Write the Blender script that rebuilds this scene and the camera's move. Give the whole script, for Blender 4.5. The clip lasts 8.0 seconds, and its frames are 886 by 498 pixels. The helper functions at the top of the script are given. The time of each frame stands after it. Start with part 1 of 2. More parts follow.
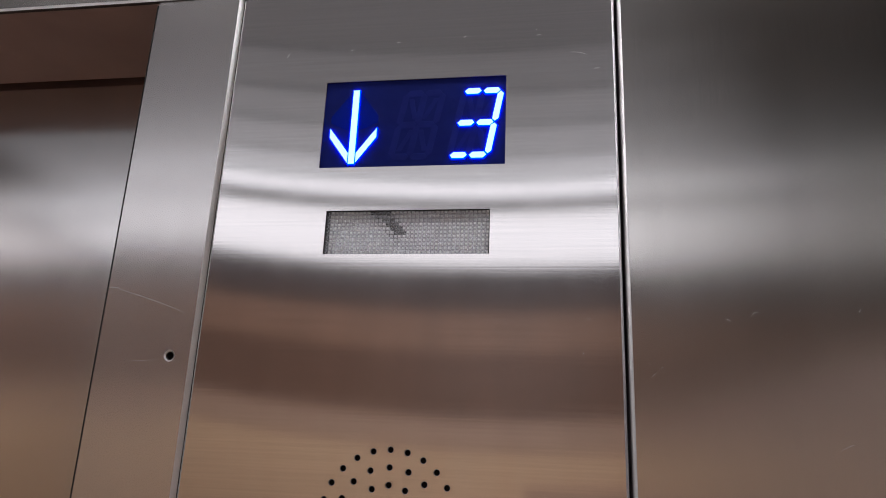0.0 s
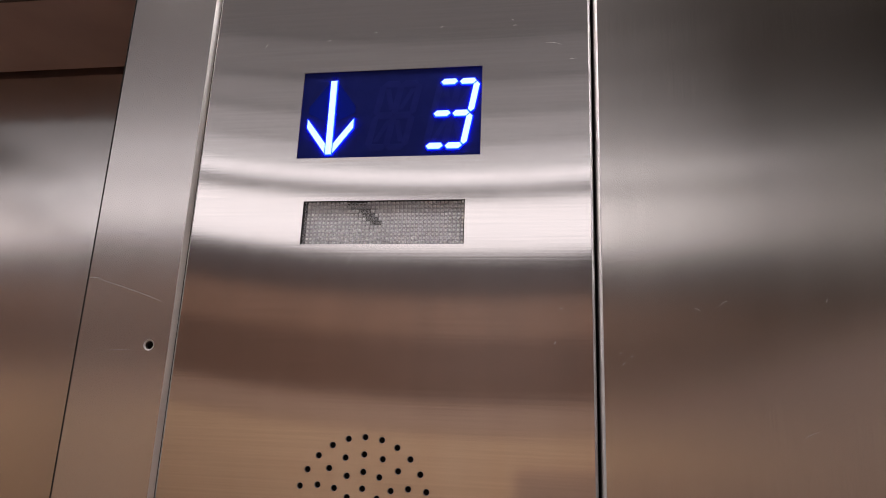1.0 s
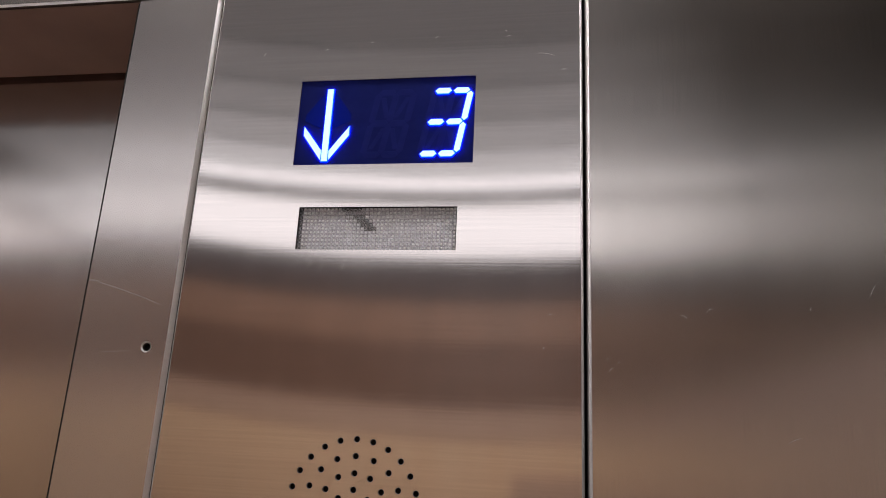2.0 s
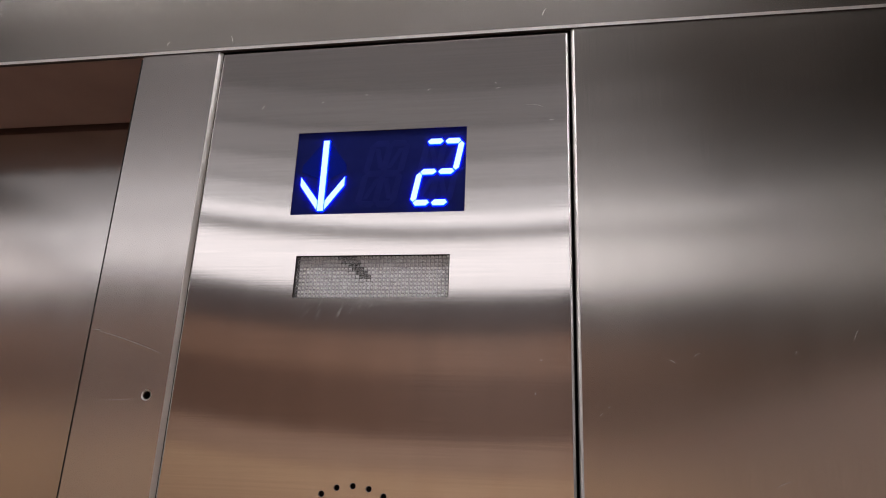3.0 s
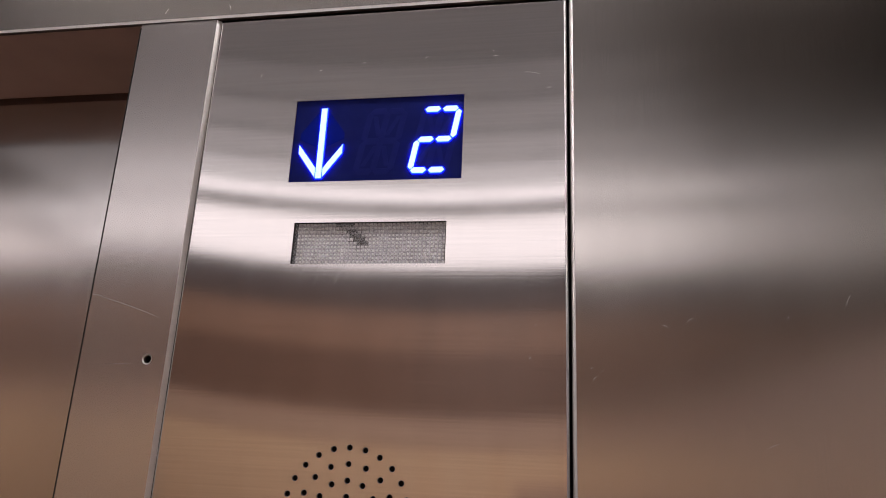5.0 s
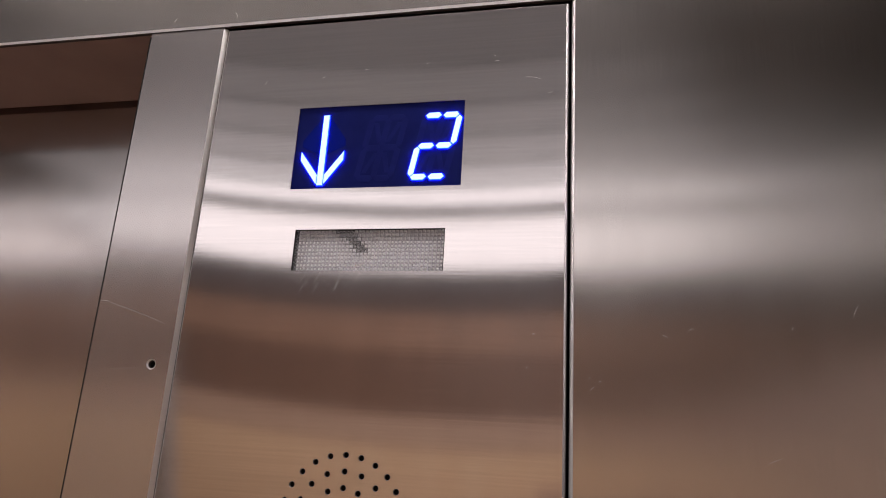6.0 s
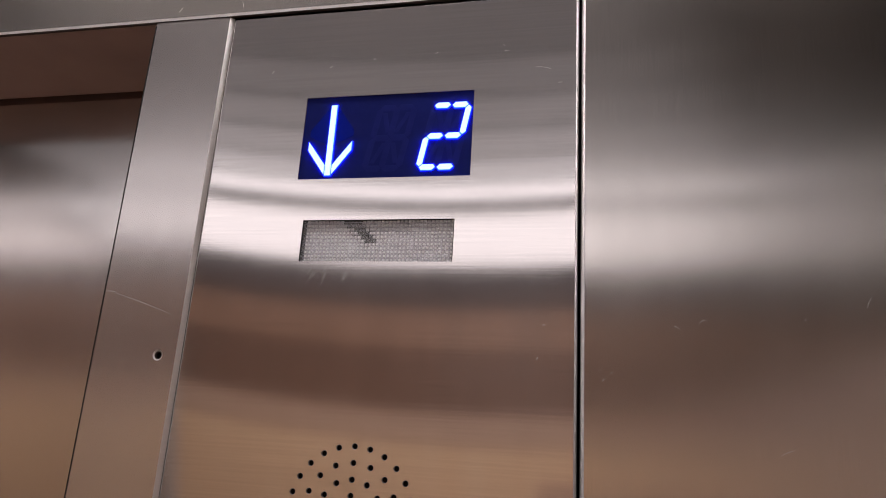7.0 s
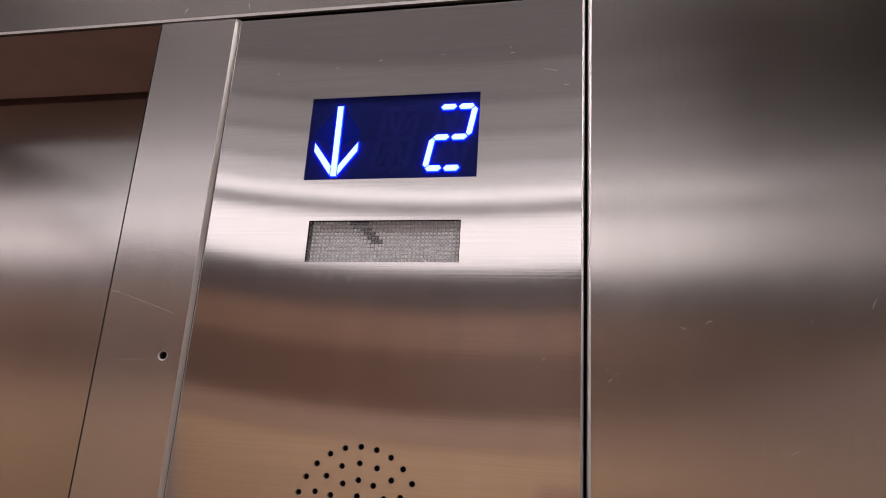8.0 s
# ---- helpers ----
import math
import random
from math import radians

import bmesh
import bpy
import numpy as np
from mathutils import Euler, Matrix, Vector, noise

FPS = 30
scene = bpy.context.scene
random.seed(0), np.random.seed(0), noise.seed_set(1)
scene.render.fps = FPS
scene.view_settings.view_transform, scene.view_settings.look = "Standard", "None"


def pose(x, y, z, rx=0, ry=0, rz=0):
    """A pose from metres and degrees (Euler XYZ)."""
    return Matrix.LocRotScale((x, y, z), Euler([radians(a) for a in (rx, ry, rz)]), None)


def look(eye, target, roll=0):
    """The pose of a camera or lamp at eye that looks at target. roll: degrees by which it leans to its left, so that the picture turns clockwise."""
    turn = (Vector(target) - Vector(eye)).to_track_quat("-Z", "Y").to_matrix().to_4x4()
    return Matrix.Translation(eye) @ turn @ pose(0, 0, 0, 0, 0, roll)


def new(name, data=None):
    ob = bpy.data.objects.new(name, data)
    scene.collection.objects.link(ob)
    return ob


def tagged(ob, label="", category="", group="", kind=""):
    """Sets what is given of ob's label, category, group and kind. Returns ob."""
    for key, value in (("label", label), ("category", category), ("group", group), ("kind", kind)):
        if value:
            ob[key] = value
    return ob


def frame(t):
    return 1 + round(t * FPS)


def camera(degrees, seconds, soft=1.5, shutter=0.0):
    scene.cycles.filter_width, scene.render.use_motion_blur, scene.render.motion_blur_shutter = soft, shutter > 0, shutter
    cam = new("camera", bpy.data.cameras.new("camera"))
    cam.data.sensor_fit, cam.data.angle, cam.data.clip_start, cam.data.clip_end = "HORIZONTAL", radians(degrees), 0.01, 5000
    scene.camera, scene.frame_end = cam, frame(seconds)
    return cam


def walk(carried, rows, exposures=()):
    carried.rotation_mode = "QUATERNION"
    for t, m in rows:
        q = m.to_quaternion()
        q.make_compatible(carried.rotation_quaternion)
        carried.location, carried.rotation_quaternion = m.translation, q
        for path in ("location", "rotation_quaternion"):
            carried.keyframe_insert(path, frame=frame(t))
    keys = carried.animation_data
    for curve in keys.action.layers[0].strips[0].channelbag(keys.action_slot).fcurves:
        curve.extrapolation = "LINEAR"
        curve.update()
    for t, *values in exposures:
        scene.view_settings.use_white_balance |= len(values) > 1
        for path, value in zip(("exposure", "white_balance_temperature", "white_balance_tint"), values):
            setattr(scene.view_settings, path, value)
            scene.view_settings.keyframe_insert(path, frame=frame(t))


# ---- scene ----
cam = camera(65.1, 8.0, soft=1.0)
PATH = [
    (0, (0.173, -0.461, 1.821), (-0.141, 1.434, 2.378), 2.4),
    (0.5, (0.183, -0.458, 1.823), (-0.12, 1.444, 2.363), 2.5),
    (1, (0.191, -0.464, 1.824), (-0.123, 1.443, 2.339), 2.3),
    (1.2, (0.194, -0.465, 1.821), (-0.127, 1.439, 2.344), 2.3),
    (2.3, (0.203, -0.473, 1.823), (-0.124, 1.427, 2.357), 3.1),
    (2.5, (0.206, -0.473, 1.823), (-0.139, 1.417, 2.38), 2.9),
    (3, (0.21, -0.486, 1.832), (-0.123, 1.39, 2.442), 2.3),
    (3.5, (0.217, -0.486, 1.833), (-0.121, 1.403, 2.396), 2.9),
    (4, (0.218, -0.483, 1.829), (-0.124, 1.412, 2.369), 2.5),
    (4.5, (0.219, -0.484, 1.827), (-0.142, 1.408, 2.365), 2.7),
    (4.7, (0.215, -0.486, 1.821), (-0.126, 1.407, 2.369), 2.5),
    (5.8, (0.233, -0.482, 1.824), (-0.171, 1.395, 2.382), 3.1),
    (6, (0.241, -0.48, 1.829), (-0.199, 1.393, 2.378), 3.4),
    (6.5, (0.234, -0.479, 1.824), (-0.195, 1.4, 2.357), 3.2),
    (7, (0.232, -0.477, 1.825), (-0.202, 1.399, 2.366), 3.5),
    (7.5, (0.228, -0.477, 1.825), (-0.205, 1.397, 2.372), 3.5),
    (8, (0.224, -0.479, 1.822), (-0.196, 1.397, 2.375), 3.6),
]
walk(cam, [(t, look(eye, target, roll)) for t, eye, target, roll in PATH],
     [(0.0, 0.15, 5960, 10), (0.5, 0.16, 6420, 15), (1.0, 0.17, 6460, 15), (2.5, 0.17, 6350, 12), (3.0, 0.16, 6380, 12), (4.5, 0.20, 6550, 17), (8.0, 0.20, 6520, 17)])

# ---- world and light ----
world = bpy.data.worlds.new("world")
scene.world = world
world.use_nodes = True
world.node_tree.nodes["Background"].inputs[0].default_value = (0.02, 0.018, 0.016, 1)

LIGHT_STRENGTH = 1.28       # the wide rear diffuser
REAR_FILL_STRENGTH = 30.0        # added unseen fill on the front wall, shining to the rear
FRONT_FILL_STRENGTH = 9.0        # the short unseen strip added over the front wall as fill
TILE_FILL_STRENGTHS = (0.60, 0.38, 0.26, 0.18, 0.11)  # added dim ceiling tiles for the reflected falloff, rear to front
LIGHT_COLOUR = (1.0, 0.96, 0.96)


# ---- materials ----
def material(name):
    m = bpy.data.materials.new(name)
    m.use_nodes = True
    n = m.node_tree.nodes
    return m, n, m.node_tree.links, n["Principled BSDF"]


def math_node(n, l, op, a, b=0.0):
    k = n.new("ShaderNodeMath")
    k.operation = op
    for i, v in enumerate((a, b)):
        if isinstance(v, (int, float)):
            k.inputs[i].default_value = v
        else:
            l.new(v, k.inputs[i])
    return k.outputs[0]


def noise_node(n, l, scale, detail=3.0, stretch=(1, 1, 1)):
    co = n.new("ShaderNodeTexCoord")
    mp = n.new("ShaderNodeMapping")
    mp.inputs["Scale"].default_value = stretch
    l.new(co.outputs["Object"], mp.inputs[0])
    k = n.new("ShaderNodeTexNoise")
    k.inputs["Scale"].default_value = scale
    k.inputs["Detail"].default_value = detail
    l.new(mp.outputs[0], k.inputs[0])
    return k.outputs[0]


def ramp(n, l, value, low, high, a=0.0, b=1.0):
    k = n.new("ShaderNodeMapRange")
    k.inputs[1].default_value, k.inputs[2].default_value = a, b
    k.inputs[3].default_value, k.inputs[4].default_value = low, high
    l.new(value, k.inputs[0])
    return k.outputs[0]


def colour_mix(n, l, factor, one, two):
    k = n.new("ShaderNodeMix")
    k.data_type = "RGBA"
    l.new(factor, k.inputs[0])
    k.inputs[6].default_value, k.inputs[7].default_value = (*one, 1), (*two, 1)
    return k.outputs[2]


def steel(name, tint, rough, grain, spread=0.05, metal=1.0, wave=0.0, bow=0.0, twist=0.0, slow_height=0.0012, aniso=0.0, dash=0.0, lean_z=0.0):
    """Brushed stainless steel. grain: 'z' or 'x', the way of the brush lines; wave: slope of fine ripples along x; bow, twist: slopes by which the sheet leans at its sides, evenly or oddly; lean_z: its slope all over."""
    m, n, l, b = material(name)
    b.inputs["Metallic"].default_value = metal
    fine = noise_node(n, l, 1.0, 4.0, (1100, 1100, 22) if grain == "z" else (9, 700, 700))
    cloud = noise_node(n, l, 9.0, 4.0, (1.6, 1, 0.5))
    mixed = math_node(n, l, "ADD", math_node(n, l, "MULTIPLY", fine, 0.75), math_node(n, l, "MULTIPLY", cloud, 0.25))
    l.new(colour_mix(n, l, ramp(n, l, mixed, 0, 1, 0.3, 0.7), tuple(c * (1 - spread) for c in tint), tuple(c * (1 + spread) for c in tint)), b.inputs["Base Color"])
    smudge = noise_node(n, l, 1.0, 3.0, (42, 1, 4))
    soiled = math_node(n, l, "ADD", math_node(n, l, "MULTIPLY", cloud, 0.6), math_node(n, l, "MULTIPLY", smudge, 0.4))
    r = ramp(n, l, soiled, rough * 0.8, min(rough * 1.2, 0.264) if rough < 0.264 else rough * 1.2, 0.2, 0.8)
    l.new(r, b.inputs["Roughness"])
    if aniso:
        b.inputs["Anisotropic"].default_value = aniso
        way = n.new("ShaderNodeCombineXYZ")
        way.inputs[0].default_value = 1.0
        l.new(way.outputs[0], b.inputs["Tangent"])
    slow = noise_node(n, l, 3.2, 1.0, (1, 1, 1.6))
    h = math_node(n, l, "MULTIPLY", slow, slow_height)
    if dash:
        h = math_node(n, l, "ADD", h, math_node(n, l, "MULTIPLY", fine, dash))
    if wave:
        rip = noise_node(n, l, 1.0, 2.0, (5, 1, 520))
        h = math_node(n, l, "ADD", h, math_node(n, l, "MULTIPLY", rip, wave))
    if bow or lean_z:
        co = n.new("ShaderNodeTexCoord")
        sep = n.new("ShaderNodeSeparateXYZ")
        l.new(co.outputs["Object"], sep.inputs[0])
        x2 = math_node(n, l, "POWER", math_node(n, l, "MULTIPLY", sep.outputs[0], 1 / 0.15), 2.0)
        x1 = math_node(n, l, "ADD", math_node(n, l, "MULTIPLY", sep.outputs[0], -twist / 0.15), lean_z)
        x2 = math_node(n, l, "ADD", math_node(n, l, "MULTIPLY", x2, bow), x1)
        h = math_node(n, l, "ADD", h, math_node(n, l, "MULTIPLY", x2, sep.outputs[2]))
    bump = n.new("ShaderNodeBump")
    bump.inputs["Strength"].default_value = 1.0
    bump.inputs["Distance"].default_value = 1.0
    l.new(h, bump.inputs["Height"])
    l.new(bump.outputs[0], b.inputs["Normal"])
    return m


def plain(name, one, two, rough, scale=30.0, metal=0.0, bump_h=0.0, stretch=(1, 1, 1), gloss=0.5):
    m, n, l, b = material(name)
    v = noise_node(n, l, scale, 4.0, stretch)
    l.new(colour_mix(n, l, ramp(n, l, v, 0, 1, 0.3, 0.7), one, two), b.inputs["Base Color"])
    l.new(ramp(n, l, v, rough - 0.05, rough + 0.05, 0.3, 0.7), b.inputs["Roughness"])
    b.inputs["Metallic"].default_value = metal
    b.inputs["Specular IOR Level"].default_value = gloss
    if bump_h:
        bump = n.new("ShaderNodeBump")
        bump.inputs["Distance"].default_value = bump_h
        l.new(v, bump.inputs["Height"])
        l.new(bump.outputs[0], b.inputs["Normal"])
    return m


def glow(name, colour, strength):
    m, n, l, b = material(name)
    dim = 0.5 if strength > 1.0 else 0.12
    b.inputs["Specular IOR Level"].default_value = 0.5 if strength > 0.1 else 0.05
    b.inputs["Base Color"].default_value = (*[min(1, c) * dim for c in colour], 1)
    b.inputs["Emission Color"].default_value = (*colour, 1)
    b.inputs["Emission Strength"].default_value = strength
    return m


STEEL_TINT = (0.62, 0.592, 0.578)
steel_panel = steel("steel_panel", STEEL_TINT, 0.09, "x", 0.06, wave=0.000005, bow=0.011, twist=0.0100, slow_height=0.00008, lean_z=-0.002)
steel_front = steel("steel_front", (0.61, 0.58, 0.55), 0.25, "z", 0.06, dash=0.000003, aniso=0.95, lean_z=-0.003, slow_height=0.0006)
steel_strip = steel("steel_strip", STEEL_TINT, 0.24, "z", 0.02, metal=0.85, aniso=0.9, lean_z=0.018, slow_height=0.0004)
steel_door = steel("steel_door", STEEL_TINT, 0.16, "z", 0.025, lean_z=0.026, slow_height=0.0005)
# left wall steel made paler to brighten what the door reflects
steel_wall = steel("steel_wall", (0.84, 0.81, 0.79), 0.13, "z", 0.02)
# right wall steel darkened so the front panel's reflection fades rightwards
steel_side_dimmed = steel("steel_side_dimmed", (0.12, 0.108, 0.092), 0.28, "z", 0.03)
steel_header = steel("steel_header", (0.61, 0.58, 0.55), 0.25, "x", 0.015)
# rims paler than the sheets: their reflected highlight put into the colour
edge_highlight = steel("edge_highlight", (0.88, 0.85, 0.83), 0.42, "z", 0.03, metal=0.65)
edge_front = steel("edge_front", (0.50, 0.475, 0.46), 0.5, "z", 0.03)
edge_dull = steel("edge_dull", (0.46, 0.435, 0.42), 0.5, "z", 0.03)
# shade of gaps and holes, painted dark on sheet returns and hole walls
side_shade = plain("return_shade", (0.06, 0.042, 0.038), (0.09, 0.062, 0.055), 0.6, 60)
scratch_mat = plain("scratched_metal", (0.55, 0.52, 0.50), (0.8, 0.77, 0.74), 0.5, 400, 0.9)
dark_gap = plain("dark_gap", (0.012, 0.010, 0.010), (0.02, 0.017, 0.016), 0.7)
soffit_mat = plain("soffit_brown", (0.44, 0.32, 0.29), (0.52, 0.38, 0.345), 0.6, 12, gloss=0.2)
black_cloth = plain("black_cloth", (0.008, 0.007, 0.007), (0.016, 0.014, 0.013), 0.9, 900)
ceiling_mat = plain("ceiling_satin", (0.15, 0.143, 0.135), (0.19, 0.18, 0.17), 0.5, 6)
wood_dark = plain("dark_laminate", (0.19, 0.106, 0.070), (0.25, 0.14, 0.094), 0.45, 5, stretch=(6, 6, 0.6), bump_h=0.0003)
wood_tan = plain("tan_laminate", (0.92, 0.62, 0.38), (0.96, 0.68, 0.44), 0.45, 5, stretch=(6, 6, 0.6), bump_h=0.0003)
wood_side = plain("side_laminate", (0.44, 0.35, 0.30), (0.52, 0.42, 0.365), 0.4, 5, stretch=(6, 6, 0.6), bump_h=0.0003)
wood_red = plain("red_laminate", (0.32, 0.185, 0.120), (0.40, 0.23, 0.15), 0.45, 5, stretch=(6, 6, 0.6), bump_h=0.0003)
wood_black = plain("black_laminate", (0.10, 0.068, 0.062), (0.14, 0.095, 0.086), 0.45, 5, stretch=(6, 6, 0.6), bump_h=0.0003)
wood_mid = plain("brown_laminate", (0.60, 0.40, 0.29), (0.68, 0.47, 0.34), 0.45, 5, stretch=(6, 6, 0.6), bump_h=0.0003)
grey_reflector = plain("reflector_grey", (0.60, 0.54, 0.51), (0.68, 0.62, 0.58), 0.4, 5, stretch=(6, 6, 0.6), bump_h=0.0003)
floor_mat = plain("pale_stone", (0.64, 0.56, 0.48), (0.72, 0.64, 0.56), 0.4, 25, bump_h=0.0005)
frame_mat = plain("lamp_frame", (0.05, 0.048, 0.046), (0.08, 0.075, 0.07), 0.5, 40)
grey_frame = plain("grey_frame", (0.07, 0.067, 0.064), (0.10, 0.096, 0.092), 0.4, 40)
light_mat = glow("lamp_diffuser", LIGHT_COLOUR, LIGHT_STRENGTH)
rear_fill_mat = glow("rear_fill_diffuser", LIGHT_COLOUR, REAR_FILL_STRENGTH)
front_fill_mat = glow("front_fill_diffuser", LIGHT_COLOUR, FRONT_FILL_STRENGTH)
tile_fill_mats = [glow("tile_fill_diffuser", LIGHT_COLOUR, v) for v in TILE_FILL_STRENGTHS]
board_mat = plain("display_board", (0.013, 0.020, 0.155), (0.016, 0.025, 0.185), 0.5, 60, gloss=0.03)
ghost_mat = plain("unlit_segment", (0.017, 0.025, 0.185), (0.020, 0.030, 0.215), 0.5, 80, gloss=0.03)
segment_face = glow("segment_face", (0.56, 0.88, 1.0), 1.15)
spill_mat = glow("barb_spill", (0.01, 0.05, 1.0), 0.06)
segment_side = glow("segment_side", (0.0006, 0.006, 1.0), 26.0)
lens_tray = plain("lens_tray", (0.84, 0.83, 0.88), (0.92, 0.91, 0.96), 0.25, 90, metal=1.0)
# darker copy of the tray metal, for its shaded sides
tray_shade = plain("tray_shade", (0.34, 0.335, 0.36), (0.42, 0.415, 0.44), 0.35, 90, metal=1.0)


def clear_plastic(name, weight, low):
    """Clear plastic, a little milky: weight of what it lets through; low: the least tone of a piece."""
    m, n, l, b = material(name)
    b.inputs["Roughness"].default_value = 0.05
    b.inputs["IOR"].default_value = 1.4
    b.inputs["Transmission Weight"].default_value = weight
    geo = n.new("ShaderNodeNewGeometry")
    l.new(colour_mix(n, l, geo.outputs["Random Per Island"], (low, low, low * 1.02), (1, 1, 1)), b.inputs["Base Color"])
    return m


lens_mat = clear_plastic("lens_plate", 0.95, 0.95)
prism_mat = clear_plastic("lens_prism", 0.48, 0.92)
# whiter tips paint bright glints onto the prisms
tip_glint_mat = clear_plastic("prism_glint", 0.15, 0.96)
clear_prism_mat = clear_plastic("clear_prism", 0.95, 0.9)


# ---- building helpers ----
def mesh_of(name, bm, mats, smooth=False):
    me = bpy.data.meshes.new(name)
    bm.normal_update()
    bm.to_mesh(me)
    bm.free()
    for m in (mats if isinstance(mats, (list, tuple)) else [mats]):
        me.materials.append(m)
    if smooth:
        for p in me.polygons:
            p.use_smooth = True
    return me


def part(name, bm, mats, parent, label="", at=(0, 0, 0), smooth=False):
    ob = new(name, mesh_of(name, bm, mats, smooth))
    ob.parent = parent
    ob.location = at
    return tagged(ob, label)


def thing(name, at, label, category, group="", kind=""):
    ob = new(name)
    ob.location = at
    return tagged(ob, label, category, group, kind)


def box(x0, x1, y0, y1, z0, z1, bevel=0.0):
    bm = bmesh.new()
    bmesh.ops.create_cube(bm, size=1)
    for v in bm.verts:
        v.co = Vector(((x0 + x1) / 2 + v.co.x * (x1 - x0), (y0 + y1) / 2 + v.co.y * (y1 - y0), (z0 + z1) / 2 + v.co.z * (z1 - z0)))
    if bevel:
        bmesh.ops.bevel(bm, geom=bm.edges[:], offset=bevel, segments=3, profile=0.5, affect="EDGES")
    return bm


def circle(cx, cz, r, k):
    return [(cx + r * math.sin(math.tau * i / k), cz + r * math.cos(math.tau * i / k)) for i in range(k)]


def rect(x0, x1, z0, z1):
    return [(x0, z0), (x1, z0), (x1, z1), (x0, z1)]


def sheet(x0, x1, z0, z1, depth, radius=(0.001, 0.001, 0.001, 0.001), holes=(), hole_depth=0.002, sink=0.0, flat=0.0):
    """A sheet-metal face towards -y in the plane y = 0, its rims (left, right, bottom, top) rolled back with these radii, with real holes."""
    bm = bmesh.new()
    rl, rr, rb, rt = radius

    def ring(i, k):
        a = math.pi / 2 * i / k
        s, y = (1 - i / k, flat * i / k) if flat else (1 - math.sin(a), 1 - math.cos(a))
        m = max(radius)
        return [bm.verts.new((x, r * y, z)) for x, z, r in (
            (x0 + rl * s, z0 + rb * s, m), (x1 - rr * s, z0 + rb * s, m), (x1 - rr * s, z1 - rt * s, m), (x0 + rl * s, z1 - rt * s, m))]

    rings = [ring(i, 5) for i in range(6)]
    rings.append([bm.verts.new((v.co.x, depth, v.co.z)) for v in rings[-1]])
    for k, (a, b) in enumerate(zip(rings, rings[1:])):
        for i in range(4):
            j = (i + 1) % 4
            f = bm.faces.new((a[i], b[i], b[j], a[j]))
            f.smooth = not flat
            f.material_index = 1 if k < 5 else 2
    edges = [bm.edges.get((rings[0][i], rings[0][(i + 1) % 4])) for i in range(4)]
    for loop in holes:
        front = [bm.verts.new((x, 0, z)) for x, z in loop]
        cx, cz = sum(p[0] for p in loop) / len(loop), sum(p[1] for p in loop) / len(loop)
        cut = sink if len(loop) > 4 else 0.0
        lip = [bm.verts.new((x + (cx - x) * cut, 0.0003 + 0.0018 * cut, z + (cz - z) * cut)) for x, z in loop]
        back = [bm.verts.new((v.co.x, hole_depth, v.co.z)) for v in lip]
        k = len(loop)
        for i in range(k):
            j = (i + 1) % k
            edges.append(bm.edges.new((front[i], front[j])))
            bm.faces.new((front[i], front[j], lip[j], lip[i])).material_index = 1
            bm.faces.new((lip[i], lip[j], back[j], back[i])).material_index = 2
    bmesh.ops.triangle_fill(bm, use_beauty=True, use_dissolve=False, edges=edges, normal=(0, -1, 0))
    bm.normal_update()
    bmesh.ops.recalc_face_normals(bm, faces=bm.faces[:])
    return bm


# ---- the cab ----
CEIL, REAR, LEFT, RIGHT = 2.40, -1.66, -1.36, 0.62
HEAD = 2.176          # underside of the door header
DOOR_Y = 0.125


def structure(name, bm, mats, label, category, at=(0, 0, 0), smooth=False):
    ob = new(name, mesh_of(name, bm, mats, smooth))
    ob.location = at
    return tagged(ob, label, category, kind="structure")


structure("floor", box(LEFT - 0.05, RIGHT + 0.05, REAR - 0.05, 0.3, -0.05, 0), floor_mat, "pale speckled stone floor of the lift car", "floor")
structure("ceiling", box(LEFT - 0.05, RIGHT + 0.05, REAR - 0.05, 0.3, CEIL, CEIL + 0.05), ceiling_mat, "dark grey satin ceiling of the lift car", "ceiling")
structure("wall_left", box(LEFT - 0.05, LEFT, REAR, 0.3, 0, CEIL), steel_wall, "brushed steel side wall", "wall")
wall_right = structure("wall_right", box(RIGHT, RIGHT + 0.05, REAR, 0.3, 0, CEIL), steel_side_dimmed, "side wall of steel darkened to dim its reflection, over brown laminate", "wall")
part("panel", box(RIGHT - 0.012, RIGHT - 0.002, REAR + 0.03, -0.01, 0.1, 1.97, 0.003), wood_side, wall_right, "greyish brown laminate panel")
wall_rear = structure("wall_rear", box(LEFT, RIGHT, REAR - 0.05, REAR, 0, CEIL), wood_dark, "dark brown laminate rear wall", "wall")
part("panel", box(LEFT + 0.03, RIGHT - 0.03, REAR + 0.002, REAR + 0.014, 0.1, 1.835, 0.003), wood_tan, wall_rear, "tan laminate panel")
part("panel", box(LEFT + 0.03, RIGHT - 0.03, REAR + 0.002, REAR + 0.012, 1.84, 1.925, 0.003), wood_mid, wall_rear, "brown laminate rail")
part("panel", box(0.10, RIGHT - 0.04, REAR + 0.016, REAR + 0.03, 0.1, 1.74, 0.003), wood_mid, wall_rear, "brown laminate panel")
# added grey panel, mirrored in the jamb to lighten its lower part
part("panel", box(LEFT + 0.01, -1.29, REAR + 0.016, REAR + 0.03, 0.1, 2.2, 0.003), grey_reflector, wall_rear, "grey reflector panel added to lighten the jamb's reflection")
part("panel", box(LEFT + 0.03, RIGHT - 0.03, REAR + 0.002, REAR + 0.012, 2.12, 2.25, 0.003), wood_red, wall_rear, "reddish brown laminate rail")
part("panel", box(LEFT + 0.03, RIGHT - 0.03, REAR + 0.002, REAR + 0.012, 2.26, 2.39, 0.003), wood_black, wall_rear, "blackish brown laminate rail")
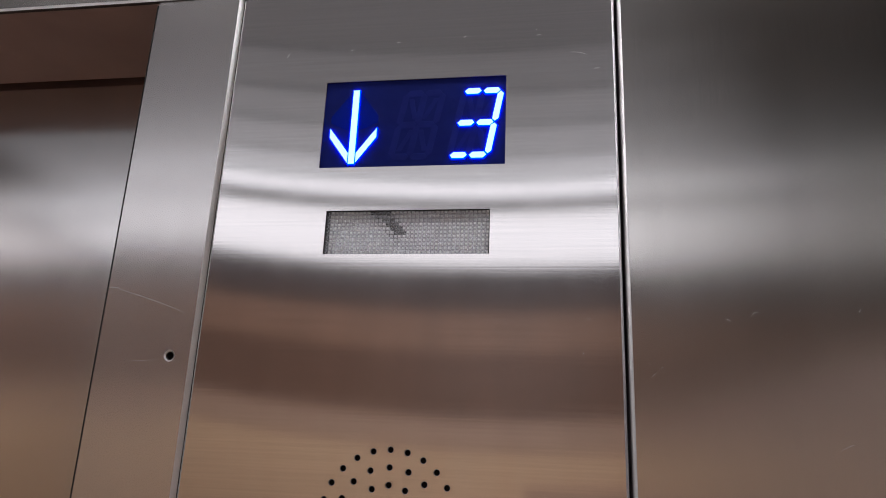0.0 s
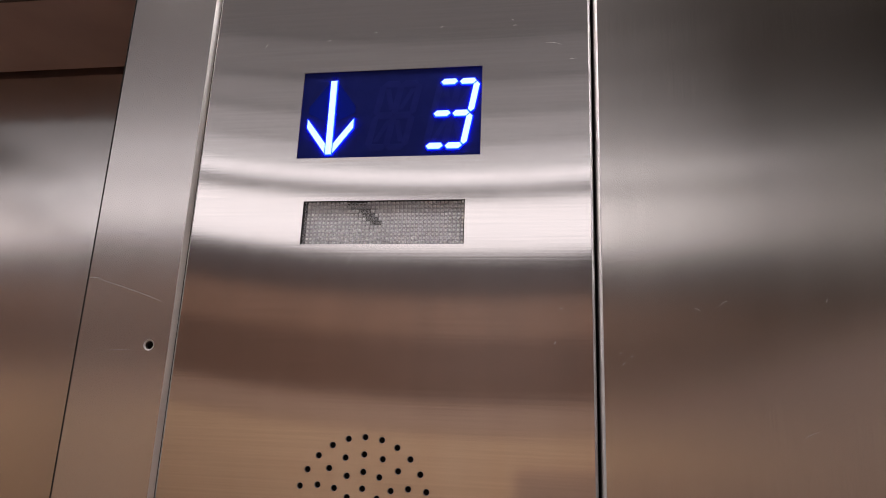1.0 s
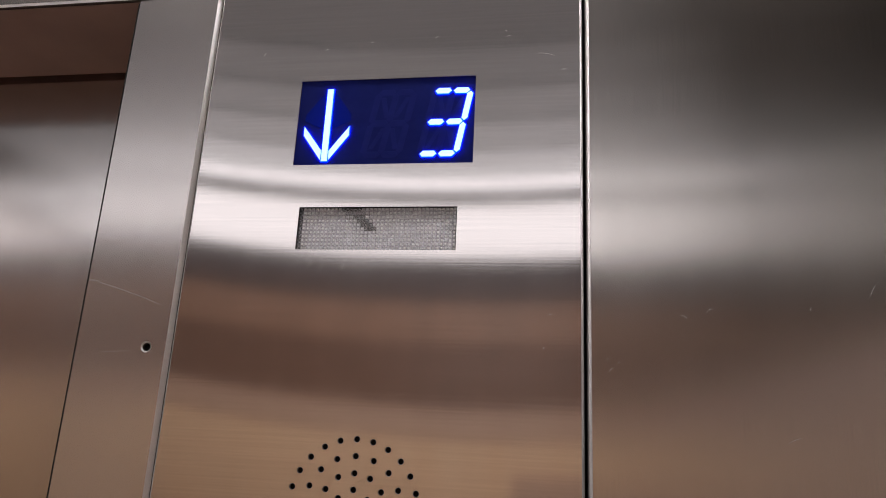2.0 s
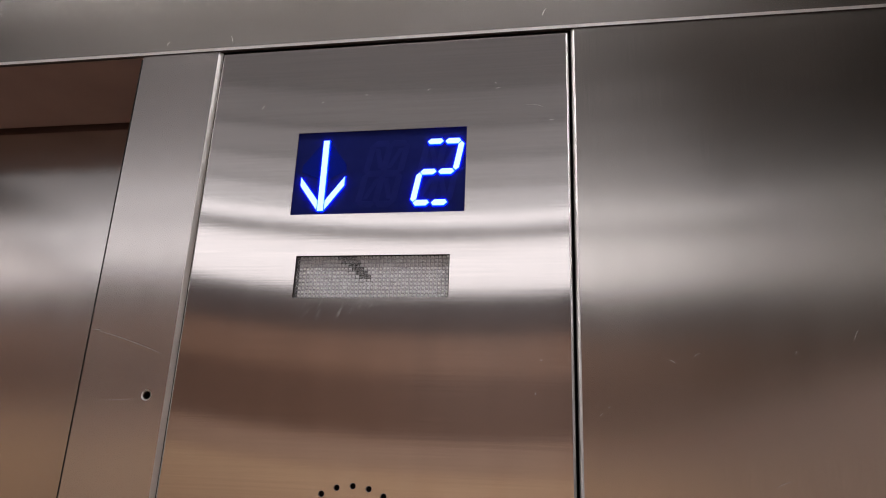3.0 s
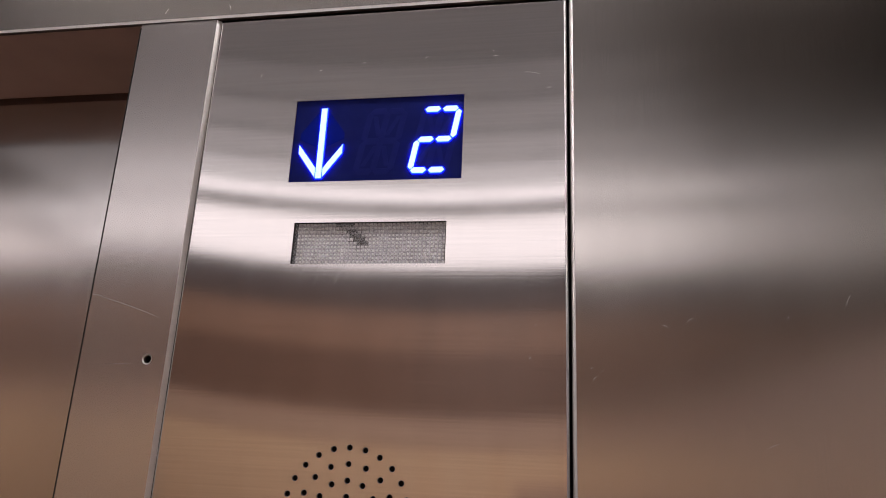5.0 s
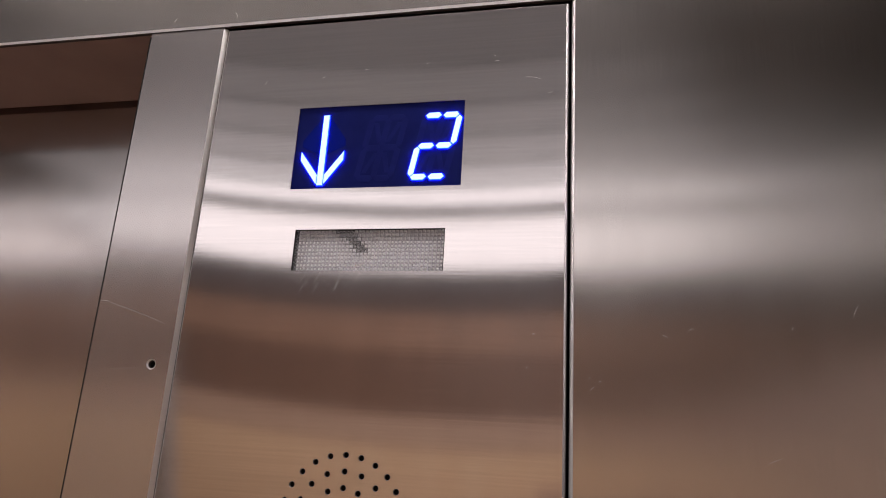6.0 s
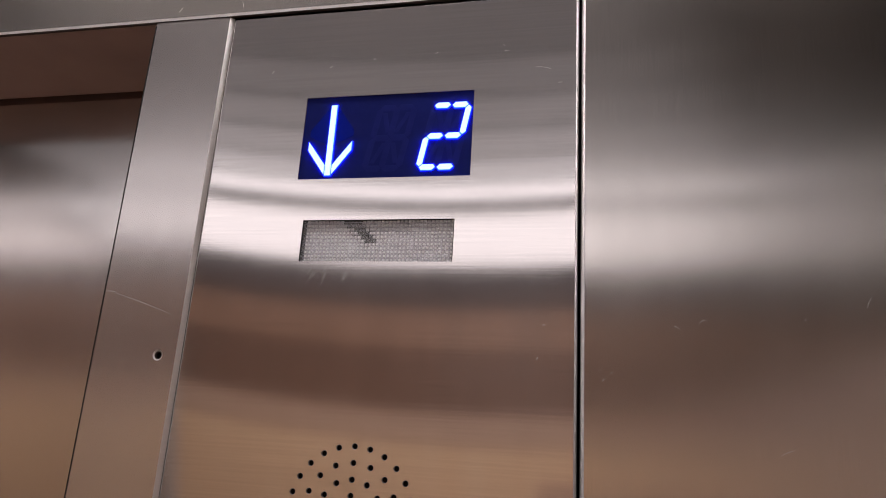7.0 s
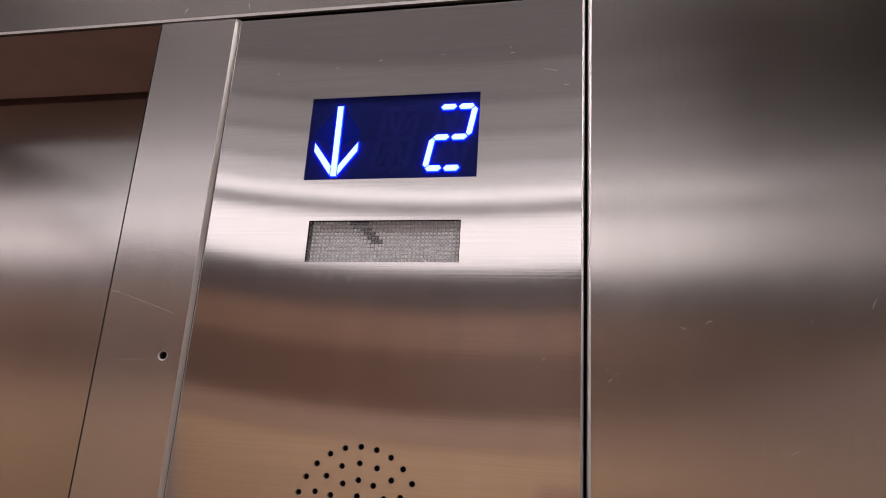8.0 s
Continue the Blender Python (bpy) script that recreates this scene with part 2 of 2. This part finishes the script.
structure("wall_shaft", box(LEFT, RIGHT, 0.25, 0.3, 0, CEIL), dark_gap, "black lining behind the front panels", "wall")


def ceiling_lamp():
    lamp = thing("ceiling_light", (0, 0, CEIL), "glowing white diffuser panel in a dark frame on the ceiling", "ceiling light")
    x0, x1, y0, y1 = LEFT + 0.02, RIGHT - 0.08, -1.50, -0.95
    part("diffuser", box(x0, x1, y0, y1, -0.05, -0.001, 0.003), light_mat, lamp, "glowing white diffuser")
    for a, b, c, d in ((x0 - 0.004, x1 + 0.004, y0 - 0.006, y0 + 0.014), (x0 - 0.004, x1 + 0.004, y1 - 0.040, y1 + 0.014)):
        part("frame", box(a, b, c, d, -0.058, -0.044, 0.002), frame_mat, lamp, "dark frame bar")
    for a, b in ((x0 - 0.006, x0 + 0.014), (x1 - 0.014, x1 + 0.006)):
        part("frame", box(a, b, y0 + 0.014, y1 - 0.034, -0.058, -0.044, 0.002), frame_mat, lamp, "dark frame bar")


def flat_lamp(name, label, x0, x1, y0, y1, mat, rim=frame_mat, f=0.01):
    lamp = thing(name, ((x0 + x1) / 2, (y0 + y1) / 2, CEIL), label, "ceiling light", "ceiling tiles" if "tile" in name else "front strip lights")
    w, d = (x1 - x0) / 2, (y1 - y0) / 2
    part("diffuser", box(-w, w, -d, d, -0.012, -0.003), mat, lamp, "glowing white diffuser")
    for a, b, c, e in ((-w - f, w + f, -d - f, -d), (-w - f, w + f, d, d + f), (-w - f, -w, -d, d), (w, w + f, -d, d)):
        part("frame", box(a, b, c, e, -0.016, 0, 0.001), rim, lamp, "slim frame bar")


# added fill lamp, out of view, to brighten the rear wall
def rear_fill():
    lamp = thing("rear_fill", (0, -0.03, CEIL), "unseen fill lamp above the front wall, added to brighten the rear wall", "cove light")
    part("housing", box(-0.50, 0.45, -0.022, -0.001, -0.066, -0.001, 0.002), frame_mat, lamp, "dark housing")
    part("diffuser", box(-0.495, 0.445, -0.028, -0.022, -0.062, -0.002, 0.001), rear_fill_mat, lamp, "glowing white diffuser")


ceiling_lamp()
rear_fill()
# added fill strip, out of view, to lift the header and the room
flat_lamp("fill_strip", "short unseen fill strip over the front wall, added to brighten the header", 0.08, 0.40, -0.115, -0.065, front_fill_mat)
# added glowing tiles imitate the ceiling's light fading towards the front
for (y0, y1, x1), mat in zip(((-0.920, -0.794, 0.44), (-0.788, -0.664, 0.42), (-0.658, -0.544, 0.38), (-0.538, -0.424, 0.35), (-0.418, -0.28, 0.32)), tile_fill_mats):
    flat_lamp("ceiling_tile_fill", "unseen dimly glowing ceiling tile, added to grade the ceiling's reflection", -1.05, x1, y0, y1, mat, grey_frame, 0.003)


# ---- the front wall ----
def scratches(parent, rows, origin, width=0.00008):
    """Fine bright scratches: rows of (x, z, length, degrees, bend)."""
    for x, z, length, turn, bend in rows:
        bm = bmesh.new()
        k = 6
        pts = []
        for i in range(k + 1):
            u = i / k - 0.5
            px, pz = u * length, bend * length * (0.25 - u * u)
            w = width * (1 - (2 * u) ** 2) + 0.00002
            a = radians(turn)
            pts.append((px * math.cos(a) - pz * math.sin(a), px * math.sin(a) + pz * math.cos(a), w, a))
        tops = [bm.verts.new((p - w * math.sin(a), -0.00012, q + w * math.cos(a))) for p, q, w, a in pts]
        lows = [bm.verts.new((p + w * math.sin(a), -0.00012, q - w * math.cos(a))) for p, q, w, a in pts]
        for i in range(k):
            bm.faces.new((tops[i], lows[i], lows[i + 1], tops[i + 1]))
        part("scratch", bm, scratch_mat, parent, "fine bright scratch", at=(x - origin[0], -origin[1], z - origin[2]))


def header():
    ob = thing("door_header", (0, 0, HEAD), "brushed steel header over the lift door and panels", "header")
    bm = sheet(LEFT, RIGHT, 0.0, CEIL - HEAD, 0.004, (0.0, 0.0, 0.0026, 0.0), flat=0.15)
    part("face", bm, [steel_header, edge_highlight, side_shade], ob, at=(0, -0.001, -0.0005))
    scratches(ob, ((-0.132, 2.186, 0.007, 60, 0.1), (-0.072, 2.186, 0.007, -70, 0.5), (0.20, 2.192, 0.008, 65, 0.3)), (0, 0.0012, HEAD))
    part("soffit", box(LEFT, -0.150, 0.004, 0.117, 0.0, 0.004), soffit_mat, ob, "dark brown steel underside")
    part("lip", box(LEFT, -0.150, 0.113, 0.117, 0.004, 0.05), soffit_mat, ob)


header()


def door():
    ob = thing("lift_door", (-0.62, DOOR_Y, 0), "closed brushed steel lift door", "door")
    part("leaf", box(-0.56, 0.56, 0, 0.03, 0.01, 2.22, 0.002), steel_door, ob)


door()


def door_jamb():
    o = (-0.118, 0, 0)
    ob = thing("door_jamb", o, "narrow brushed steel jamb strip with a drilled hole", "door jamb")
    k = 18
    bm = sheet(-0.0375, 0.0385, 0.0, HEAD - 0.0015, 0.12, (0.0008, 0.0032, 0.0, 0.0), [circle(0.020, 1.878, 0.0042, k)], 0.004, 0.28, 0.9)
    part("face", bm, [steel_strip, edge_highlight, side_shade], ob)
    part("backing", box(0.01, 0.03, 0.006, 0.008, 1.86, 1.90), black_cloth, ob)
    # black strip draws the shaded gap between jamb and door
    part("gap_shade", box(-0.0383, -0.0376, 0.0004, 0.0012, 0.0, HEAD - 0.004), dark_gap, ob, "thin black strip standing in for the shaded gap along the jamb")
    scratches(ob, ((-0.119, 1.918, 0.058, -17, 0.05), (-0.150, 1.9275, 0.010, -4, 0.1)), o, 0.00011)
    scratches(ob, ((-0.122, 1.874, 0.036, 3, 0.02),), o, 0.00003)


door_jamb()

# the operating panel: centre of its face at x = 0.0695
PANEL = (0.0695, 0, 2.0)
PX0, PX1 = -0.078 - PANEL[0], 0.2185 - PANEL[0]
DISPLAY = (0.0, 0.139, 2.0200, 2.0915)
LENS = (0.009, 0.129, 1.953, 1.986)
SPEAKER = (0.0675, 1.776)


def operating_panel():
    ob = thing("operating_panel", PANEL, "brushed steel lift operating panel with display, lamp lens and speaker holes", "control panel")
    holes = [rect(DISPLAY[0] - PANEL[0], DISPLAY[1] - PANEL[0], DISPLAY[2] - 2.0, DISPLAY[3] - 2.0),
             rect(LENS[0] - PANEL[0], LENS[1] - PANEL[0], LENS[2] - 2.0, LENS[3] - 2.0)]
    cx, cz = SPEAKER[0] - PANEL[0], SPEAKER[1] - 2.0
    for r, k in ((0.0, 1), (0.0115, 6), (0.022, 12), (0.033, 16), (0.044, 24)):
        holes += [circle(x, z, 0.0022, 14) for x, z in circle(cx, cz, r, k)]
    bm = sheet(PX0, PX1, -1.9, HEAD - 0.0045 - 2.0, 0.02, (0.0016, 0.0019, 0.0012, 0.0005), holes, 0.0022, 0.14)
    part("face", bm, [steel_panel, edge_dull, side_shade], ob)
    part("speaker_cloth", box(cx - 0.06, cx + 0.06, 0.004, 0.006, cz - 0.06, cz + 0.06), black_cloth, ob, "black cloth behind the speaker holes")
    part("lining", box(PX0 + 0.002, PX1 - 0.002, 0.03, 0.034, -1.9, 0.165), dark_gap, ob)
    scratches(ob, ((0.192, 2.107, 0.013, -12, 0.25), (0.163, 2.124, 0.004, 5, 0.4), (0.161, 2.129, 0.002, -40, 0.4), (0.205, 2.094, 0.004, 4, 0.1), (0.018, 2.119, 0.003, 20, 0.2),
                   (-0.034, 2.117, 0.004, 60, 0.2), (0.055, 2.124, 0.003, 0, 0.1), (0.107, 2.126, 0.003, 30, 0.3), (0.196, 1.908, 0.002, 0, 0.1),
                   (0.192, 1.885, 0.002, 70, 0.1)), PANEL)
    rnd = random.Random(4)
    scratches(ob, [(0.010 + rnd.random() * 0.04 + rnd.random() * 0.03, 1.944 + rnd.uniform(-0.006, 0.005), rnd.uniform(0.004, 0.012), rnd.uniform(60, 68), rnd.uniform(-0.1, 0.1)) for _ in range(13)], PANEL, 0.000016)
    return ob


operating_panel()


# ---- the floor display ----
def bar(points, depth):
    """A raised bar with this outline (x, z, clockwise or not), its face in slot 0 and its flanks in slot 1."""
    bm = bmesh.new()
    cx, cz = sum(p[0] for p in points) / len(points), sum(p[1] for p in points) / len(points)
    hw, hh = max(abs(p[0] - cx) for p in points), max(abs(p[1] - cz) for p in points)
    sx, sz = 1 - min(0.15, 0.0001 / hw), 1 - min(0.15, 0.0001 / hh)
    ox, oz = 1 + min(0.2, 0.0004 / hw), 1 + min(0.2, 0.0004 / hh)
    low = [bm.verts.new((cx + (x - cx) * ox, 0, cz + (z - cz) * oz)) for x, z in points]
    top = [bm.verts.new((cx + (x - cx) * sx, -depth, cz + (z - cz) * sz)) for x, z in points]
    bm.faces.new(top)
    k = len(points)
    for i in range(k):
        j = (i + 1) % k
        bm.faces.new((low[i], low[j], top[j], top[i])).material_index = 1
    bmesh.ops.recalc_face_normals(bm, faces=bm.faces[:])
    return bm


SLANT = 0.185   # the digits lean: metres of x for each metre of z


def lean(points, x, z):
    return [(x + a + SLANT * b, z + b) for a, b in points]


def across(w=0.0128, t=0.0048):
    return [(0, 0), (t * 0.45, t / 2), (w - t * 0.45, t / 2), (w, 0), (w - t * 0.45, -t / 2), (t * 0.45, -t / 2)]


def upright(h=0.0245, t=0.0046):
    return [(0, 0), (t / 2, t * 0.45), (t / 2, h - t * 0.45), (0, h), (-t / 2, h - t * 0.45), (-t / 2, t * 0.45)]


def diagonal(x0, z0, x1, z1, t=0.0036):
    s = t / 2
    return [(x0 - s, z0), (x0 + s, z0), (x1 + s, z1), (x1 - s, z1)]


def floor_display():
    ob = thing("floor_display", (DISPLAY[0], 0, DISPLAY[2]), "dark blue lift floor display with glowing arrow and digit", "floor display")
    w, h = DISPLAY[1] - DISPLAY[0], DISPLAY[3] - DISPLAY[2]
    part("board", box(-0.002, w + 0.002, 0.0012, 0.006, -0.002, h + 0.002), board_mat, ob, "dark blue display face")
    base = 0.0011
    lit, unlit, off = 0.0009, 0.00005, (ghost_mat, ghost_mat)
    on = (segment_face, segment_side)
    # the down arrow
    part("arrow_shaft", bar([(0.0218, 0.0030), (0.0268, 0.0030), (0.0270, 0.0640), (0.0220, 0.0640)], lit), on, ob, "glowing blue-white arrow shaft", (0, base, 0))
    part("arrow_barb", bar([(0.0212, 0.0038), (0.0214, 0.0118), (0.0060, 0.0322), (0.0060, 0.0248)], lit), on, ob, "glowing blue-white arrow barb", (0, base, 0))
    part("arrow_barb", bar([(0.0274, 0.0038), (0.0274, 0.0118), (0.0424, 0.0318), (0.0424, 0.0242)], lit), on, ob, "glowing blue-white arrow barb", (0, base, 0))
    # unlit barbs filled in and made to glow, imitating the lit arrow's spill
    part("arrow_barb", bar([(0.0214, 0.0632), (0.0214, 0.0300), (0.0062, 0.0370), (0.0062, 0.0424)], unlit), (spill_mat, spill_mat), ob, "unlit arrow barb, filled and faintly glowing for spilled light", (0, base, 0))
    part("arrow_barb", bar([(0.0276, 0.0632), (0.0276, 0.0300), (0.0424, 0.0370), (0.0424, 0.0424)], unlit), (spill_mat, spill_mat), ob, "unlit arrow barb, filled and faintly glowing for spilled light", (0, base, 0))
    # two sixteen-segment digits; the second one shows a figure
    moving = None
    for x, live in ((0.0545, False), (0.0985, True)):
        rows = []
        for i, z in enumerate((0.0078, 0.0336, 0.0595)):
            for k in (0, 1):
                rows.append((f"across_{i}", lean(across(), x + SLANT * (z - 0.0078) + k * 0.0141, z), live))
        for i, z in enumerate((0.0086, 0.0344)):
            for k in (0, 1, 2):
                rows.append(((i, k), lean(upright(), x - 0.0003 + SLANT * (z - 0.0078) + k * 0.0139, z), live and (i, k) == (1, 2)))
            for a, b in ((0.0045, 0.0105), (0.0235, 0.0175)):
                e = SLANT * (z - 0.0078)
                rows.append(("diagonal", lean(diagonal(*((a, 0.004, b, 0.0205) if i == 0 else (b, 0.004, a, 0.0205))), x + e, z), False))
        for key, pts, shine in rows:
            if live and key == (0, 2):
                cx = sum(p[0] for p in pts) / 6
                cz = sum(p[1] for p in pts) / 6
                moving = part("segment", bar([(p - cx, q - cz) for p, q in pts], lit), on, ob, "glowing blue-white segment", (cx, base, cz))
            part("segment", bar(pts, lit if shine else unlit), on if shine else off, ob,
                 "glowing blue-white segment" if shine else "unlit segment", (0, base, 0))
    return moving


lit_segment = floor_display()


# ---- the lamp lens ----
def lamp_lens():
    x0, x1, z0, z1 = LENS
    w, h = x1 - x0, z1 - z0
    ob = thing("emergency_lamp", (x0, 0, z0), "unlit rectangular lamp behind a clear prismatic lens", "emergency lamp")
    # a tray with sloping sides
    bm = bmesh.new()
    d, s = 0.010, 0.005
    front = [bm.verts.new(p) for p in ((-0.001, 0.006, -0.001), (w + 0.001, 0.006, -0.001), (w + 0.001, 0.006, h + 0.001), (-0.001, 0.006, h + 0.001))]
    back = [bm.verts.new(p) for p in ((s, d, 0.003), (w - s, d, 0.003), (w - s, d, h - 0.007), (s, d, h - 0.007))]
    bm.faces.new(back)
    # top and left sides take the darker metal: shade put into colour
    for i in range(4):
        bm.faces.new((front[i], front[(i + 1) % 4], back[(i + 1) % 4], back[i])).material_index = 1 if i > 1 else 0
    bmesh.ops.recalc_face_normals(bm, faces=bm.faces[:])
    part("tray", bm, [lens_tray, tray_shade], ob, "silvery reflector tray")
    part("rim", box(-0.0005, 0.0006, 0.0005, 0.005, 0, h), dark_gap, ob, "dark gasket")
    part("rim", box(w - 0.0006, w + 0.0005, 0.0005, 0.005, 0, h), dark_gap, ob, "dark gasket")
    part("rim", box(0, w, 0.0005, 0.005, h - 0.0006, h + 0.0005), dark_gap, ob, "dark gasket")
    # dark slanting shape added in place of a dark reflection in the lens
    bm = bmesh.new()
    for y in (0.008, 0.011):
        bm.faces.new([bm.verts.new((x, y, z)) for x, z in ((0.029, h - 0.001), (0.052, h - 0.001), (0.060, 0.014), (0.048, 0.014))])
    part("dark_wedge", bm, dark_gap, ob, "dark slanting shape behind the lens, standing in for a reflection")
    # the lens: a clear plate with a field of small frusta on its face
    plate = part("lens", box(0, w, 0.0022, 0.0040, 0, h), lens_mat, ob, "clear plastic lens plate")
    plate.visible_shadow = False
    nx, nz = 40, 11
    px, pz = w / nx, h / nz
    rnd = random.Random(7)
    verts, faces, clear_cells = [], [], []
    for i in range(nx):
        for k in range(nz):
            cx, cz, o = (i + 0.5) * px, (k + 0.5) * pz, len(verts)
            a, t, y = 0.45, rnd.uniform(0.20, 0.27), rnd.uniform(0.0006, 0.0010)
            jx, jz = rnd.uniform(-0.05, 0.05) * px, rnd.uniform(-0.05, 0.05) * pz
            for u, v in ((-1, -1), (1, -1), (1, 1), (-1, 1)):
                verts.append((cx + u * a * px, 0.0021, cz + v * a * pz))
            for u, v in ((-1, -1), (1, -1), (1, 1), (-1, 1)):
                verts.append((cx + u * t * px + jx, y, cz + v * t * pz + jz))
            # clear prisms in the left column and over the imitated dark reflection
            slant = (h - cz) * 1.2
            clear_cells.append(1 if i == 0 or (cz > 0.016 and 0.032 + slant < cx < 0.047 + slant * 0.6) else 0)
            faces += [(o + 4, o + 5, o + 6, o + 7), (o, o + 1, o + 5, o + 4), (o + 1, o + 2, o + 6, o + 5), (o + 2, o + 3, o + 7, o + 6), (o + 3, o, o + 4, o + 7), (o + 3, o + 2, o + 1, o)]
    me = bpy.data.meshes.new("prism_field")
    me.from_pydata(verts, [], faces)
    me.materials.append(prism_mat)
    me.materials.append(clear_prism_mat)
    me.materials.append(tip_glint_mat)
    for p in me.polygons:
        cell = p.index // 6
        # painted glints on the tips of the lower eight rows only
        p.material_index = 2 if p.index % 6 == 0 and not clear_cells[cell] and cell % nz < 8 else clear_cells[cell]
    prisms = new("prism_field", me)
    prisms.parent = plate
    tagged(prisms, "field of small clear prisms", kind="stuff")
    prisms.visible_shadow = False


lamp_lens()


# ---- the front panel beside the operating panel ----
def front_panel():
    o = (0.2206, 0, 0)
    ob = thing("front_panel", o, "wide brushed steel front panel with small scratches", "wall panel")
    bm = sheet(0.0, RIGHT - 0.2206, 0.0, HEAD - 0.0012, 0.02, (0.0028, 0.0, 0.0, 0.0005))
    part("face", bm, [steel_front, edge_front, side_shade], ob)
    scratches(ob, ((0.300, 1.912, 0.006, 30, 0.9), (0.283, 1.908, 0.005, -25, 0.5), (0.346, 1.832, 0.010, 25, 0.2), (0.400, 1.927, 0.008, 65, 0.2), (0.362, 1.915, 0.003, 70, 0.2),
                   (0.236, 1.872, 0.004, 45, 0.4), (0.241, 1.877, 0.002, 20, 0.2), (0.234, 1.879, 0.002, 40, 0.2), (0.244, 1.990, 0.003, -20, 0.3),
                   (0.235, 1.975, 0.002, 10, 0.1), (0.247, 2.005, 0.002, 80, 0.1), (0.231, 1.95, 0.002, 45, 0.1)), o)


front_panel()
structure("front_return", box(LEFT, -1.16, 0.0, 0.10, 0, HEAD - 0.002), steel_front, "brushed steel return beyond the door", "wall")
structure("front_lining", box(-0.085, RIGHT, 0.06, 0.08, 0, CEIL), dark_gap, "black lining behind the front panels", "wall")


# ---- what moves: the lower upright of the figure changes sides ----
def motions():
    x, y, z = lit_segment.location
    right, left = pose(x, y, z), pose(x - 0.0278, y, z)
    walk(lit_segment, [(0, right), (2.3334, right), (2.3667, left), (8.0, left)])


motions()
